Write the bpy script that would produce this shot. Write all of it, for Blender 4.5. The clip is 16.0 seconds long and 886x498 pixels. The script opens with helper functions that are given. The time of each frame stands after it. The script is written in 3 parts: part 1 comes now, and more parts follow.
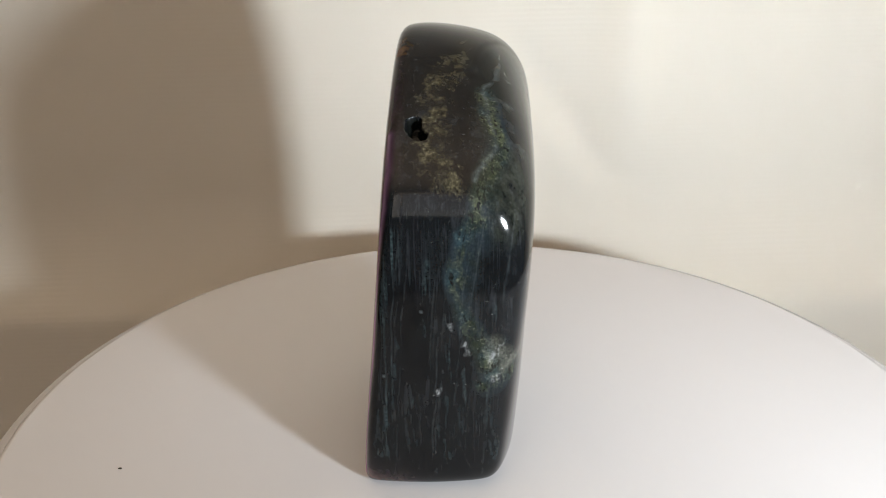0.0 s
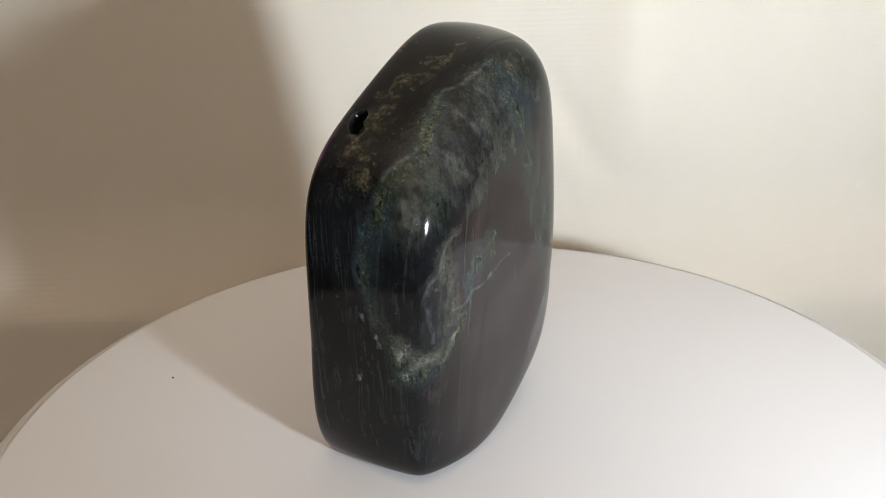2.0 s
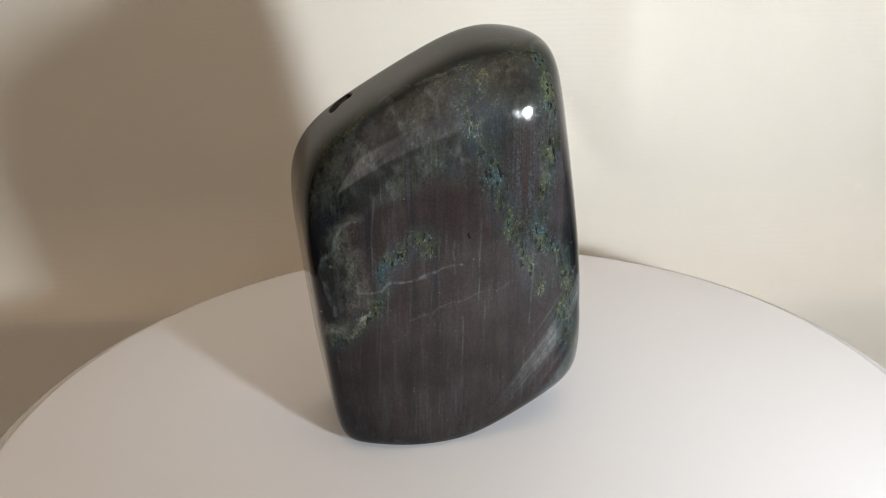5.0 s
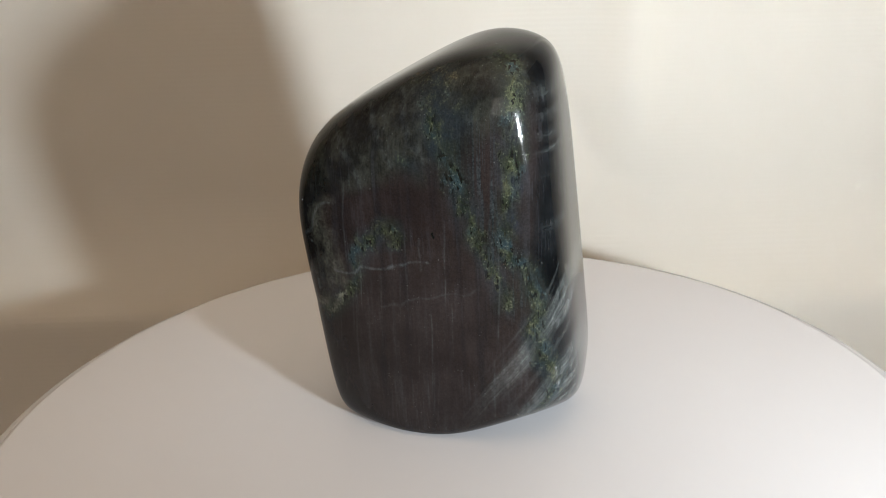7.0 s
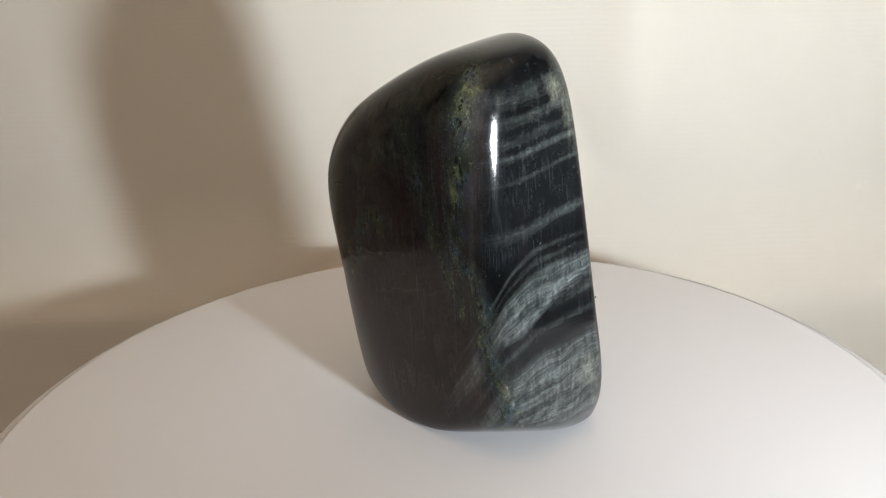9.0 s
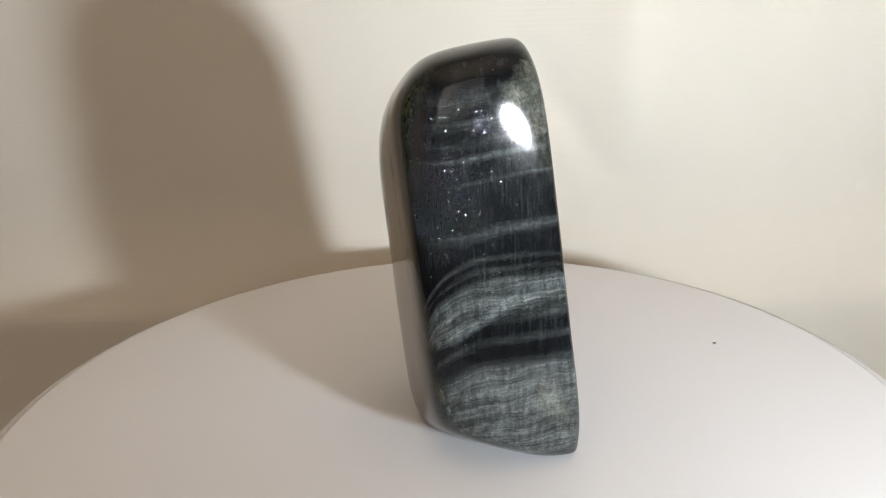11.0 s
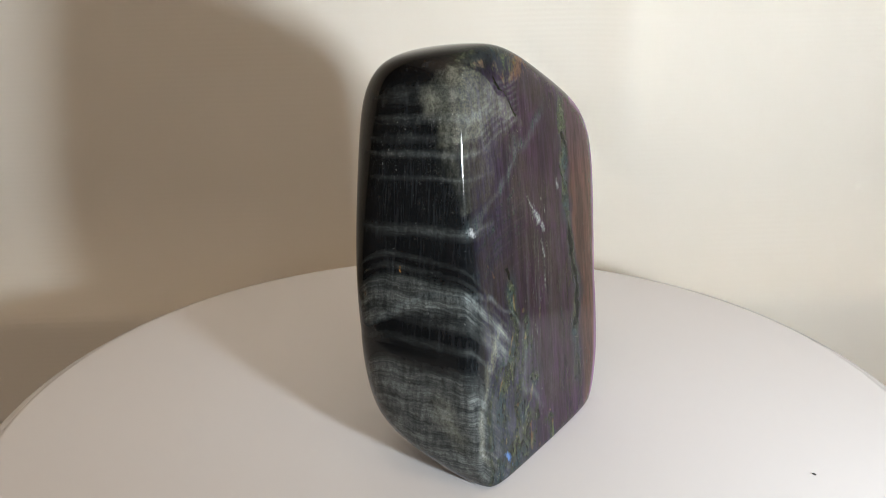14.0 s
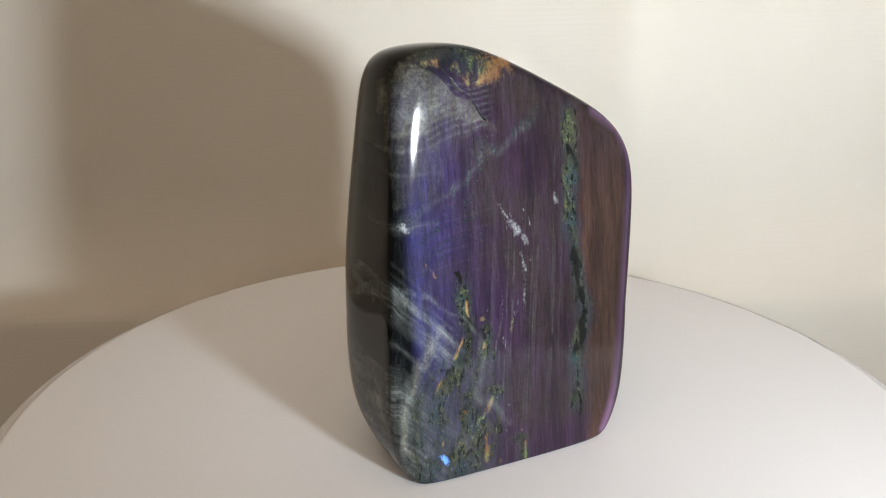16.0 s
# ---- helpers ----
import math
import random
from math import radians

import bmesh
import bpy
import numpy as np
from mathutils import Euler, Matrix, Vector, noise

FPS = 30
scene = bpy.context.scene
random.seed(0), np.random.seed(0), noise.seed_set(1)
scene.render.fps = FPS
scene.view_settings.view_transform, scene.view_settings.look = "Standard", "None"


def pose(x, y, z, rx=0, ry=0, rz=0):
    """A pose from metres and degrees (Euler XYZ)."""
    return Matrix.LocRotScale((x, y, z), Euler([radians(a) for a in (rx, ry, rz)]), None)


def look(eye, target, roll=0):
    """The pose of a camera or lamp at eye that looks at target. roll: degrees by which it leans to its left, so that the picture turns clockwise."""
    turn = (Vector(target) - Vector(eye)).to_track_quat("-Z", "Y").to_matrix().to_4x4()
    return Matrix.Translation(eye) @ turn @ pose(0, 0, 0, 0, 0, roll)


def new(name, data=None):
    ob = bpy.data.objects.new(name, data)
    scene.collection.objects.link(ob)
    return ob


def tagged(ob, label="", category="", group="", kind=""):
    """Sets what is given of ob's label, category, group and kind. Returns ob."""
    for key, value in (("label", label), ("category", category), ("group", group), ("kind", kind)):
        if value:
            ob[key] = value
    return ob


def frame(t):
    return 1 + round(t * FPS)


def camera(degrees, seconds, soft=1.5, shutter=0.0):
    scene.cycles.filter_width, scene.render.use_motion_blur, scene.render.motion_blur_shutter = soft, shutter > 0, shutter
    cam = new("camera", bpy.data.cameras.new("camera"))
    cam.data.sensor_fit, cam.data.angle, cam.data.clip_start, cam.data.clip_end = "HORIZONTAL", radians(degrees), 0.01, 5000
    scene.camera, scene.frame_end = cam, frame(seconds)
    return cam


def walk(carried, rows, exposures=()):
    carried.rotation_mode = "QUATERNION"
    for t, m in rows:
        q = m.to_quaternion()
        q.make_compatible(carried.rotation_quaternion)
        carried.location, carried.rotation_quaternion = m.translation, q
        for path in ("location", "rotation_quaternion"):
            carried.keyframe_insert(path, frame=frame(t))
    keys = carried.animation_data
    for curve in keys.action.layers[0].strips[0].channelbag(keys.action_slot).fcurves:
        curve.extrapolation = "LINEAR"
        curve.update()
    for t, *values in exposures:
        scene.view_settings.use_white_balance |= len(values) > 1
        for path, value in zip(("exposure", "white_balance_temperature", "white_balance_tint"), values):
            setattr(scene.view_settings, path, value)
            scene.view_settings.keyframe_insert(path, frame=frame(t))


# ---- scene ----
# one turn-table shot: a polished stone turns on a white disc before a cream sheet

S = 0.25  # metres to one unit of the plan

cam = camera(50.98, 16.0, 1.0)
EYE = look((0.0, -0.25, 0.15423), (-0.00594, 0.02933, 0.04498), -1.284)
walk(cam, [(0.0, EYE), (16.0, EYE)])

# ---------------------------------------------------------------- light
world = bpy.data.worlds.new("world")
scene.world = world
world.use_nodes = True
wn = world.node_tree.nodes
sky = wn.new("ShaderNodeTexSky")
sky.sky_type, sky.sun_disc, sky.sun_elevation, sky.sun_rotation = "NISHITA", False, radians(30), radians(200)
world.node_tree.links.new(sky.outputs[0], wn["Background"].inputs[0])
wn["Background"].inputs[1].default_value = 0.1


def area_lamp(name, m, sx, sy, watts, colour, shape="RECTANGLE"):
    data = bpy.data.lights.new(name, "AREA")
    data.shape, data.size, data.size_y, data.energy, data.color = shape, sx, sy, watts, colour
    ob = new(name, data)
    ob.matrix_world = m
    return ob


LAMP = (0.1885, -0.275, 0.105)
desk = area_lamp("desk_light", look(LAMP, (0.10, 0.22, 0.28)), 0.038, 0.044, 2.30, (0.905, 0.98, 1.04), "ELLIPSE")
desk.data.spread = radians(125)
# ambient fill added at an assumed, unseen window, mirrored faintly in the stone
area_lamp("window_fill", look((-0.1, -2.16, 0.90), (-0.1, 0, 0.2)), 2.0, 1.2, 6.5, (1.0, 0.82, 0.64))
# added fill without any fixture: lights the ceiling for the warm ambient
area_lamp("ceiling_fill", look((0.0, -0.85, 0.95), (0.0, -0.85, 3)), 2.2, 2.2, 37.5, (1.0, 0.77, 0.56))


# ---------------------------------------------------------------- material helpers
class Nodes:
    """A small wrapper to write node trees in lines."""

    def __init__(self, name):
        self.mat = bpy.data.materials.new(name)
        self.mat.use_nodes = True
        self.tree = self.mat.node_tree
        self.shader = self.tree.nodes["Principled BSDF"]
        self.out = self.tree.nodes["Material Output"]

    def put(self, socket, value):
        if isinstance(value, bpy.types.NodeSocket):
            self.tree.links.new(value, socket)
        elif value is not None:
            if hasattr(socket.default_value, "__len__") and len(socket.default_value) == 4 and len(value) == 3:
                value = (*value, 1.0)
            socket.default_value = value

    def node(self, kind, ins=(), **attrs):
        n = self.tree.nodes.new(kind)
        for k, v in attrs.items():
            setattr(n, k, v)
        for k, v in (ins.items() if isinstance(ins, dict) else enumerate(ins)):
            self.put(n.inputs[k], v)
        return n

    def math(self, op, a, b=None, c=None, clamp=False):
        return self.node("ShaderNodeMath", [v for v in (a, b, c) if v is not None], operation=op, use_clamp=clamp).outputs[0]

    def mix(self, f, a, b, blend="MIX"):
        n = self.tree.nodes.new("ShaderNodeMix")
        n.data_type, n.blend_type = "RGBA", blend
        self.put(n.inputs[0], f), self.put(n.inputs[6], a), self.put(n.inputs[7], b)
        return n.outputs[2]

    def step(self, v, lo, hi, a=0.0, b=1.0):
        n = self.node("ShaderNodeMapRange", [v, lo, hi, a, b], interpolation_type="SMOOTHSTEP")
        return n.outputs[0]

    def coords(self, scale=(1, 1, 1)):
        t = self.node("ShaderNodeTexCoord").outputs["Object"]
        return self.node("ShaderNodeMapping", {0: t, 3: scale}).outputs[0]

    def noise(self, vec, scale, detail=4.0, rough=0.55, warp=0.0):
        n = self.node("ShaderNodeTexNoise", {"Vector": vec, "Scale": scale, "Detail": detail, "Roughness": rough, "Distortion": warp})
        return n.outputs[0]

    def attr(self, name):
        return self.node("ShaderNodeAttribute", attribute_name=name).outputs["Fac"]

    def bump(self, height, strength, distance=0.001):
        return self.node("ShaderNodeBump", {"Strength": strength, "Distance": distance, "Height": height}).outputs[0]

    def set(self, **ins):
        for k, v in ins.items():
            self.put(self.shader.inputs[k.replace("_", " ")], v)
        return self


def plain(name, colour, rough, scale=40.0, vary=0.06, bump=0.1, metal=0.0, distance=0.0005):
    """A painted or papery surface with fine grain and broad stains."""
    m = Nodes(name)
    c = m.coords()
    fine, broad = m.noise(c, scale * 12, 3), m.noise(c, scale, 3)
    v = m.math("ADD", m.math("MULTIPLY", fine, 0.4), m.math("MULTIPLY", broad, 0.6))
    lo = tuple(x * (1 - vary) for x in colour)
    hi = tuple(min(1, x * (1 + vary)) for x in colour)
    m.set(Base_Color=m.mix(v, lo, hi), Roughness=m.step(broad, 0.2, 0.8, rough - 0.05, rough + 0.05), Metallic=metal)
    m.set(Normal=m.bump(fine, bump, distance))
    return m.mat


def sheet_material():
    m = Nodes("cream_cloth")
    ribs = m.node("ShaderNodeTexWave", {"Vector": m.coords(), "Scale": 125.0, "Distortion": 0.8, "Detail": 2.0, "Detail Scale": 3.0}, bands_direction="Z").outputs["Fac"]
    c = m.coords()
    fine, broad = m.noise(c, 900, 3), m.noise(c, 9, 3)
    m.set(Base_Color=m.mix(broad, (0.845, 0.795, 0.705), (0.885, 0.845, 0.760)), Roughness=0.75)
    h = m.math("ADD", m.math("MULTIPLY", ribs, 0.7), m.math("MULTIPLY", fine, 0.3))
    m.set(Normal=m.bump(h, 0.05, 0.0006))
    return m.mat


def stone_material():
    m = Nodes("polished_labradorite")
    c = m.coords((1 / S, 1 / S, 1 / S))
    tall = m.coords((1 / S, 1 / S, 0.014 / S))
    oval = m.coords((1 / S, 1 / S, 0.42 / S))
    streak = m.noise(tall, 60, 3, 0.55)
    streak_fine = m.noise(tall, 190, 2, 0.5)
    hair = m.noise(m.coords((1 / S, 1 / S, 0.006 / S)), 420, 1, 0.5)
    grit = m.noise(oval, 130, 5, 0.7)
    speckle = m.noise(c, 330, 2, 0.6)
    cloud = m.noise(c, 14, 4, 0.6)
    patch = m.noise(c, 26, 4, 0.65)
    front, back, upper, vein, pale = m.attr("front"), m.attr("back"), m.attr("upper"), m.attr("vein"), m.attr("pale")
    warm, arch, ends, fleck, milky = m.attr("warm"), m.attr("arch"), m.attr("ends"), m.attr("fleck"), m.attr("milky")
    north, gold = m.attr("north"), m.attr("gold")
    teal, gash, cream, line = m.attr("teal"), m.attr("gash"), m.attr("cream"), m.attr("line")

    def rugged(v, lo, hi, amount=1.0):
        d = m.math("ADD", m.math("MULTIPLY", m.math("SUBTRACT", grit, 0.5), amount), m.math("MULTIPLY", m.math("SUBTRACT", patch, 0.5), amount * 0.6))
        d = m.math("ADD", d, m.math("MULTIPLY", m.math("SUBTRACT", speckle, 0.5), amount * 0.3))
        return m.step(m.math("ADD", v, d), lo, hi)

    # dark body: near black ends, brown-violet broad faces
    dark = m.mix(m.step(cloud, 0.3, 0.7), (0.0016, 0.0019, 0.0022), (0.005, 0.006, 0.0065))
    brown = m.mix(m.step(cloud, 0.3, 0.7), (0.0098, 0.0070, 0.0064), (0.0190, 0.0145, 0.0136))
    violet = m.mix(m.step(cloud, 0.3, 0.7), (0.010, 0.0078, 0.0060), (0.019, 0.0150, 0.0118))
    rust = m.mix(m.step(streak, 0.15, 0.85), (0.012, 0.0088, 0.007), (0.022, 0.0160, 0.012))
    base = m.mix(front, dark, brown)
    base = m.mix(m.math("MULTIPLY", upper, 0.8), base, m.mix(m.step(m.math("ADD", m.math("MULTIPLY", patch, 0.6), m.math("MULTIPLY", grit, 0.4)), 0.40, 0.62), (0.005, 0.006, 0.005), (0.027, 0.029, 0.023)))
    base = m.mix(back, base, violet)
    base = m.mix(m.math("MULTIPLY", warm, 0.8), base, rust)
    # upright cleavage streaks, coarse and fine
    s1 = m.math("MULTIPLY", m.step(streak, 0.52, 0.72), m.step(cloud, 0.35, 0.65, 0.3, 1.0))
    base = m.mix(m.math("MULTIPLY", s1, m.math("SUBTRACT", 0.28, m.math("MAXIMUM", m.math("MULTIPLY", back, 0.18), m.math("MULTIPLY", north, 0.22)))), base, (0.032, 0.037, 0.041))
    base = m.mix(m.math("MULTIPLY", m.step(streak, 0.48, 0.30), 0.55), base, (0.006, 0.006, 0.007))
    s2 = m.math("MULTIPLY", m.step(streak_fine, 0.56, 0.70), m.step(patch, 0.38, 0.62, 0.03, 0.14))
    base = m.mix(s2, base, (0.050, 0.055, 0.062))
    s4 = m.math("MULTIPLY", m.step(hair, 0.56, 0.66), m.math("MULTIPLY", m.step(cloud, 0.38, 0.62, 0.05, 0.5), m.math("ADD", 0.12, m.math("MULTIPLY", back, -0.05))))
    base = m.mix(s4, base, (0.075, 0.075, 0.088))
    base = m.mix(m.math("MULTIPLY", m.step(hair, 0.45, 0.36), m.math("ADD", 0.12, m.math("MULTIPLY", back, 0.1))), base, (0.006, 0.005, 0.007))
    # milky clouded places
    mk = m.math("MULTIPLY", m.step(m.math("ADD", milky, m.math("MULTIPLY", m.math("SUBTRACT", grit, 0.5), 0.6)), 0.2, 1.0), m.step(speckle, 0.25, 0.6, 0.55, 1.0))
    base = m.mix(m.math("MULTIPLY", mk, 0.75), base, m.mix(m.step(patch, 0.35, 0.65), (0.060, 0.062, 0.046), (0.15, 0.152, 0.120)))
    tl = m.math("MULTIPLY", teal, m.step(m.math("ADD", m.math("MULTIPLY", streak_fine, 0.55), m.math("MULTIPLY", hair, 0.45)), 0.46, 0.62), clamp=True)
    base = m.mix(m.math("MULTIPLY", tl, 0.8), base, m.mix(m.step(speckle, 0.35, 0.65), (0.008, 0.014, 0.016), (0.030, 0.043, 0.045)))
    # grey-white bands that arch over the end
    fray = m.math("MULTIPLY", m.math("SUBTRACT", streak_fine, 0.5), 0.0035)
    wavy = m.math("ADD", m.math("ADD", arch, fray), m.math("ADD", m.math("MULTIPLY", cloud, 0.022), m.math("MULTIPLY", patch, 0.004)))

    def fibres(across, along_scale, detail):
        v = m.node("ShaderNodeCombineXYZ", {2: m.math("MULTIPLY", wavy, across)}).outputs[0]
        flat = m.node("ShaderNodeVectorMath", [c, along_scale], operation="MULTIPLY").outputs[0]
        return m.noise(m.node("ShaderNodeVectorMath", [v, flat], operation="ADD").outputs[0], 1.0, detail, 0.65, 0.1)

    broad, thin = fibres(85.0, (9, 9, 4), 3.0), fibres(360.0, (22, 22, 8), 3.0)
    lines = m.math("MULTIPLY", m.step(broad, 0.32, 0.68, 0.32, 1.0), m.step(thin, 0.34, 0.66, 0.45, 1.05))
    pb = m.math("MULTIPLY", pale, m.math("MULTIPLY", lines, m.step(grit, 0.30, 0.68, 0.40, 1.1)))
    pb = m.math("MULTIPLY", pb, m.step(streak_fine, 0.30, 0.58, 0.75, 1.0), clamp=True)
    base = m.mix(pb, base, m.mix(patch, (0.115, 0.135, 0.140), (0.20, 0.215, 0.20)))
    # green crusty veins with black pits
    base = m.mix(m.math("MULTIPLY", m.step(vein, 0.0, 0.8), 0.5), base, m.mix(m.step(cloud, 0.4, 0.6), (0.016, 0.021, 0.016), (0.017, 0.025, 0.031)))
    vmask = m.math("MULTIPLY", rugged(vein, 0.34, 0.92, 1.6), m.math("MULTIPLY", m.step(speckle, 0.25, 0.6, 0.7, 1.0), m.step(patch, 0.36, 0.58, 0.35, 1.0)))
    tint = m.noise(oval, 70, 5, 0.7)
    green = m.mix(m.step(tint, 0.36, 0.64), (0.006, 0.009, 0.005), (0.044, 0.050, 0.026))
    green = m.mix(m.step(m.noise(c, 36, 3), 0.46, 0.66), green, (0.017, 0.030, 0.034))
    green = m.mix(rugged(cream, 0.35, 1.1, 0.8), green, (0.15, 0.155, 0.118))
    green = m.mix(m.math("MULTIPLY", m.step(speckle, 0.58, 0.72), 0.4), green, (0.13, 0.135, 0.10))
    pits = m.step(m.noise(oval, 260, 2, 0.5), 0.55, 0.61)
    green = m.mix(pits, green, (0.004, 0.004, 0.003))
    base = m.mix(m.math("MULTIPLY", vmask, 0.9), base, green)
    # the golden crust round the cavity
    gmask = m.math("MULTIPLY", rugged(gold, 0.30, 0.80, 1.3), m.math("MULTIPLY", m.step(speckle, 0.3, 0.6, 0.6, 1.0), m.step(m.noise(c, 55, 3), 0.40, 0.58, 0.15, 1.0)))
    crust = m.mix(m.step(tint, 0.38, 0.64), (0.014, 0.013, 0.008), (0.075, 0.066, 0.038))
    crust = m.mix(m.math("MULTIPLY", m.step(speckle, 0.60, 0.74), 0.5), crust, (0.15, 0.145, 0.11))
    base = m.mix(m.math("MULTIPLY", gmask, 0.9), base, m.mix(m.math("MULTIPLY", pits, 0.7), crust, (0.006, 0.005, 0.003)))
    # white flecks and healed cracks, with the painted glints and reflections held in line
    base = m.mix(m.math("MULTIPLY", line, m.step(grit, 0.38, 0.60, 0.15, 1.0), clamp=True), base, m.mix(back, (0.105, 0.125, 0.130), (0.125, 0.138, 0.138)))
    fl = m.math("MULTIPLY", rugged(fleck, 0.35, 1.0, 1.3), m.step(speckle, 0.35, 0.6, 0.4, 0.85))
    base = m.mix(fl, base, (0.21, 0.22, 0.225))
    # black gashes and the small open cavity
    gm = rugged(gash, 0.50, 0.80, 2.4)
    base = m.mix(gm, base, (0.0035, 0.004, 0.0035))

    # scattered bright crystal specks, their tiny glints put into the base colour
    sp = m.math("MULTIPLY", m.step(m.noise(c, 480, 0), 0.79, 0.86), m.step(patch, 0.45, 0.62, 0.05, 0.5))
    base = m.mix(sp, base, (0.16, 0.165, 0.16))
    # fine crystalline grain over everything
    base = m.mix(1.0, base, m.mix(m.step(m.math("ADD", m.math("MULTIPLY", speckle, 0.6), m.math("MULTIPLY", m.noise(c, 700, 1), 0.4)), 0.34, 0.66), (0.8, 0.8, 0.8), (1.2, 1.2, 1.2)), "MULTIPLY")

    rough = m.math("ADD", m.step(grit, 0.3, 0.8, 0.075, 0.11), m.math("MULTIPLY", m.math("ADD", vmask, gm), 0.12))
    relief = m.math("ADD", m.math("MULTIPLY", m.math("ADD", m.math("MULTIPLY", pits, vmask), gm), -1.0), m.math("MULTIPLY", streak_fine, 0.02))
    m.set(Base_Color=base, Roughness=rough, IOR=1.31, Normal=m.bump(relief, 0.07, 0.0006))

    # the flash of the inner lamellae: they mirror about one direction of the crystal, whatever the polish
    def flash(direction, colour, weight, width, wobble):
        jit = m.node("ShaderNodeTexNoise", {"Vector": tall, "Scale": 45.0, "Detail": 3.0}).outputs["Color"]
        jit = m.node("ShaderNodeVectorMath", [jit, (0.5, 0.5, 0.5)], operation="SUBTRACT").outputs[0]
        jit = m.node("ShaderNodeVectorMath", {0: jit, 3: wobble}, operation="SCALE").outputs[0]
        d = m.node("ShaderNodeVectorMath", [direction, jit], operation="ADD").outputs[0]
        d = m.node("ShaderNodeVectorTransform", {0: d}, vector_type="NORMAL", convert_from="OBJECT", convert_to="WORLD").outputs[0]
        d = m.node("ShaderNodeVectorMath", [d], operation="NORMALIZE").outputs[0]
        g = m.node("ShaderNodeBsdfAnisotropic", {"Roughness": width, "Normal": d})
        m.put(g.inputs["Color"], m.mix(weight, (0, 0, 0), colour))
        return g.outputs[0]

    clear = m.math("MULTIPLY", m.math("SUBTRACT", 1.0, vmask), m.math("SUBTRACT", 1.0, m.math("MAXIMUM", m.math("MULTIPLY", pb, 0.9), m.math("MAXIMUM", gm, m.math("MAXIMUM", m.math("MULTIPLY", tl, 0.85), m.math("MULTIPLY", mk, 0.5))))))
    hue = m.mix(m.step(m.attr("along"), -0.02, 0.11), (0.054, 0.0180, 0.082), (0.021, 0.022, 0.108))
    hue = m.mix(m.step(cloud, 0.42, 0.62), hue, m.mix(0.5, hue, (0.012, 0.010, 0.016)))
    hue = m.mix(warm, hue, (0.135, 0.052, 0.046))
    hue = m.mix(m.step(streak, 0.36, 0.64), m.mix(0.42, hue, (0, 0, 0)), hue)
    hue = m.mix(m.step(streak_fine, 0.40, 0.56), m.mix(0.25, hue, (0, 0, 0)), hue)
    hue = m.mix(m.step(hair, 0.40, 0.50), m.mix(0.22, hue, (0, 0, 0)), hue)
    # violet edge highlight, put into the flash colour along one corner
    hue = m.mix(m.attr("rim"), hue, (0.29, 0.15, 0.345))
    f1 = flash(FLASH_BACK, hue, m.math("MULTIPLY", m.math("MAXIMUM", back, m.attr("rim")), clear), 0.285, 0.10)
    f2 = flash(FLASH_FRONT, m.mix(streak, (0.0021, 0.0016, 0.0017), (0.0062, 0.0050, 0.0054)), m.math("MULTIPLY", front, clear), 0.5, 0.12)
    # coloured sparks where the layers lie bare
    tone = m.noise(c, 38, 3)
    spark = m.mix(m.step(tone, 0.46, 0.62), (0.16, 0.075, 0.020), (0.12, 0.15, 0.05))
    spark = m.mix(m.attr("azure"), spark, (0.10, 0.30, 0.85))
    f4 = flash(FLASH_BACK, spark, rugged(m.attr("spark"), 0.40, 1.15, 1.9), 0.4, 0.25)
    corner = m.math("MULTIPLY", m.attr("corner"), m.math("MULTIPLY", m.step(tint, 0.44, 0.68), m.step(grit, 0.42, 0.66, 0.25, 1.0)))
    f5 = flash(FLASH_CORNER, m.mix(m.step(tone, 0.46, 0.54), (0.062, 0.060, 0.022), (0.006, 0.013, 0.026)), corner, 0.4, 0.25)

    # glitter: tiny cleavage planes, each with a tilt of its own
    vor = m.node("ShaderNodeTexVoronoi", {"Vector": c, "Scale": 1050.0})
    tilt = m.node("ShaderNodeVectorMath", [vor.outputs["Color"], (0.5, 0.5, 0.5)], operation="SUBTRACT").outputs[0]
    tilt = m.node("ShaderNodeVectorMath", {0: tilt, 3: 0.30}, operation="SCALE").outputs[0]
    nrm = m.node("ShaderNodeVectorTransform", {0: GLITTER}, vector_type="NORMAL", convert_from="OBJECT", convert_to="WORLD").outputs[0]
    tilt = m.node("ShaderNodeVectorMath", [m.node("ShaderNodeVectorMath", [nrm, tilt], operation="ADD").outputs[0]], operation="NORMALIZE").outputs[0]
    dots = m.math("MULTIPLY", m.math("LESS_THAN", vor.outputs["Distance"], 0.21), m.math("MULTIPLY", m.step(grit, 0.45, 0.6), m.math("ADD", m.math("MULTIPLY", ends, 0.6), 0.001)))
    g3 = m.node("ShaderNodeBsdfAnisotropic", {"Roughness": 0.08, "Normal": tilt})
    m.put(g3.inputs["Color"], m.mix(dots, (0, 0, 0), (0.85, 0.93, 1.0)))

    total = m.shader.outputs[0]
    for layer in (f1, f2, f4, f5, g3.outputs[0]):
        total = m.node("ShaderNodeAddShader", [total, layer]).outputs[0]
    m.tree.links.new(total, m.out.inputs[0])
    return m.mat


# directions in the crystal about which the inner layers mirror
FLASH_BACK = (-0.962, -0.096, 0.255)
FLASH_FRONT = (0.935, -0.245, 0.255)
FLASH_CORNER = (0.60, 0.758, 0.255)
GLITTER = (-0.248, 0.95, 0.196)

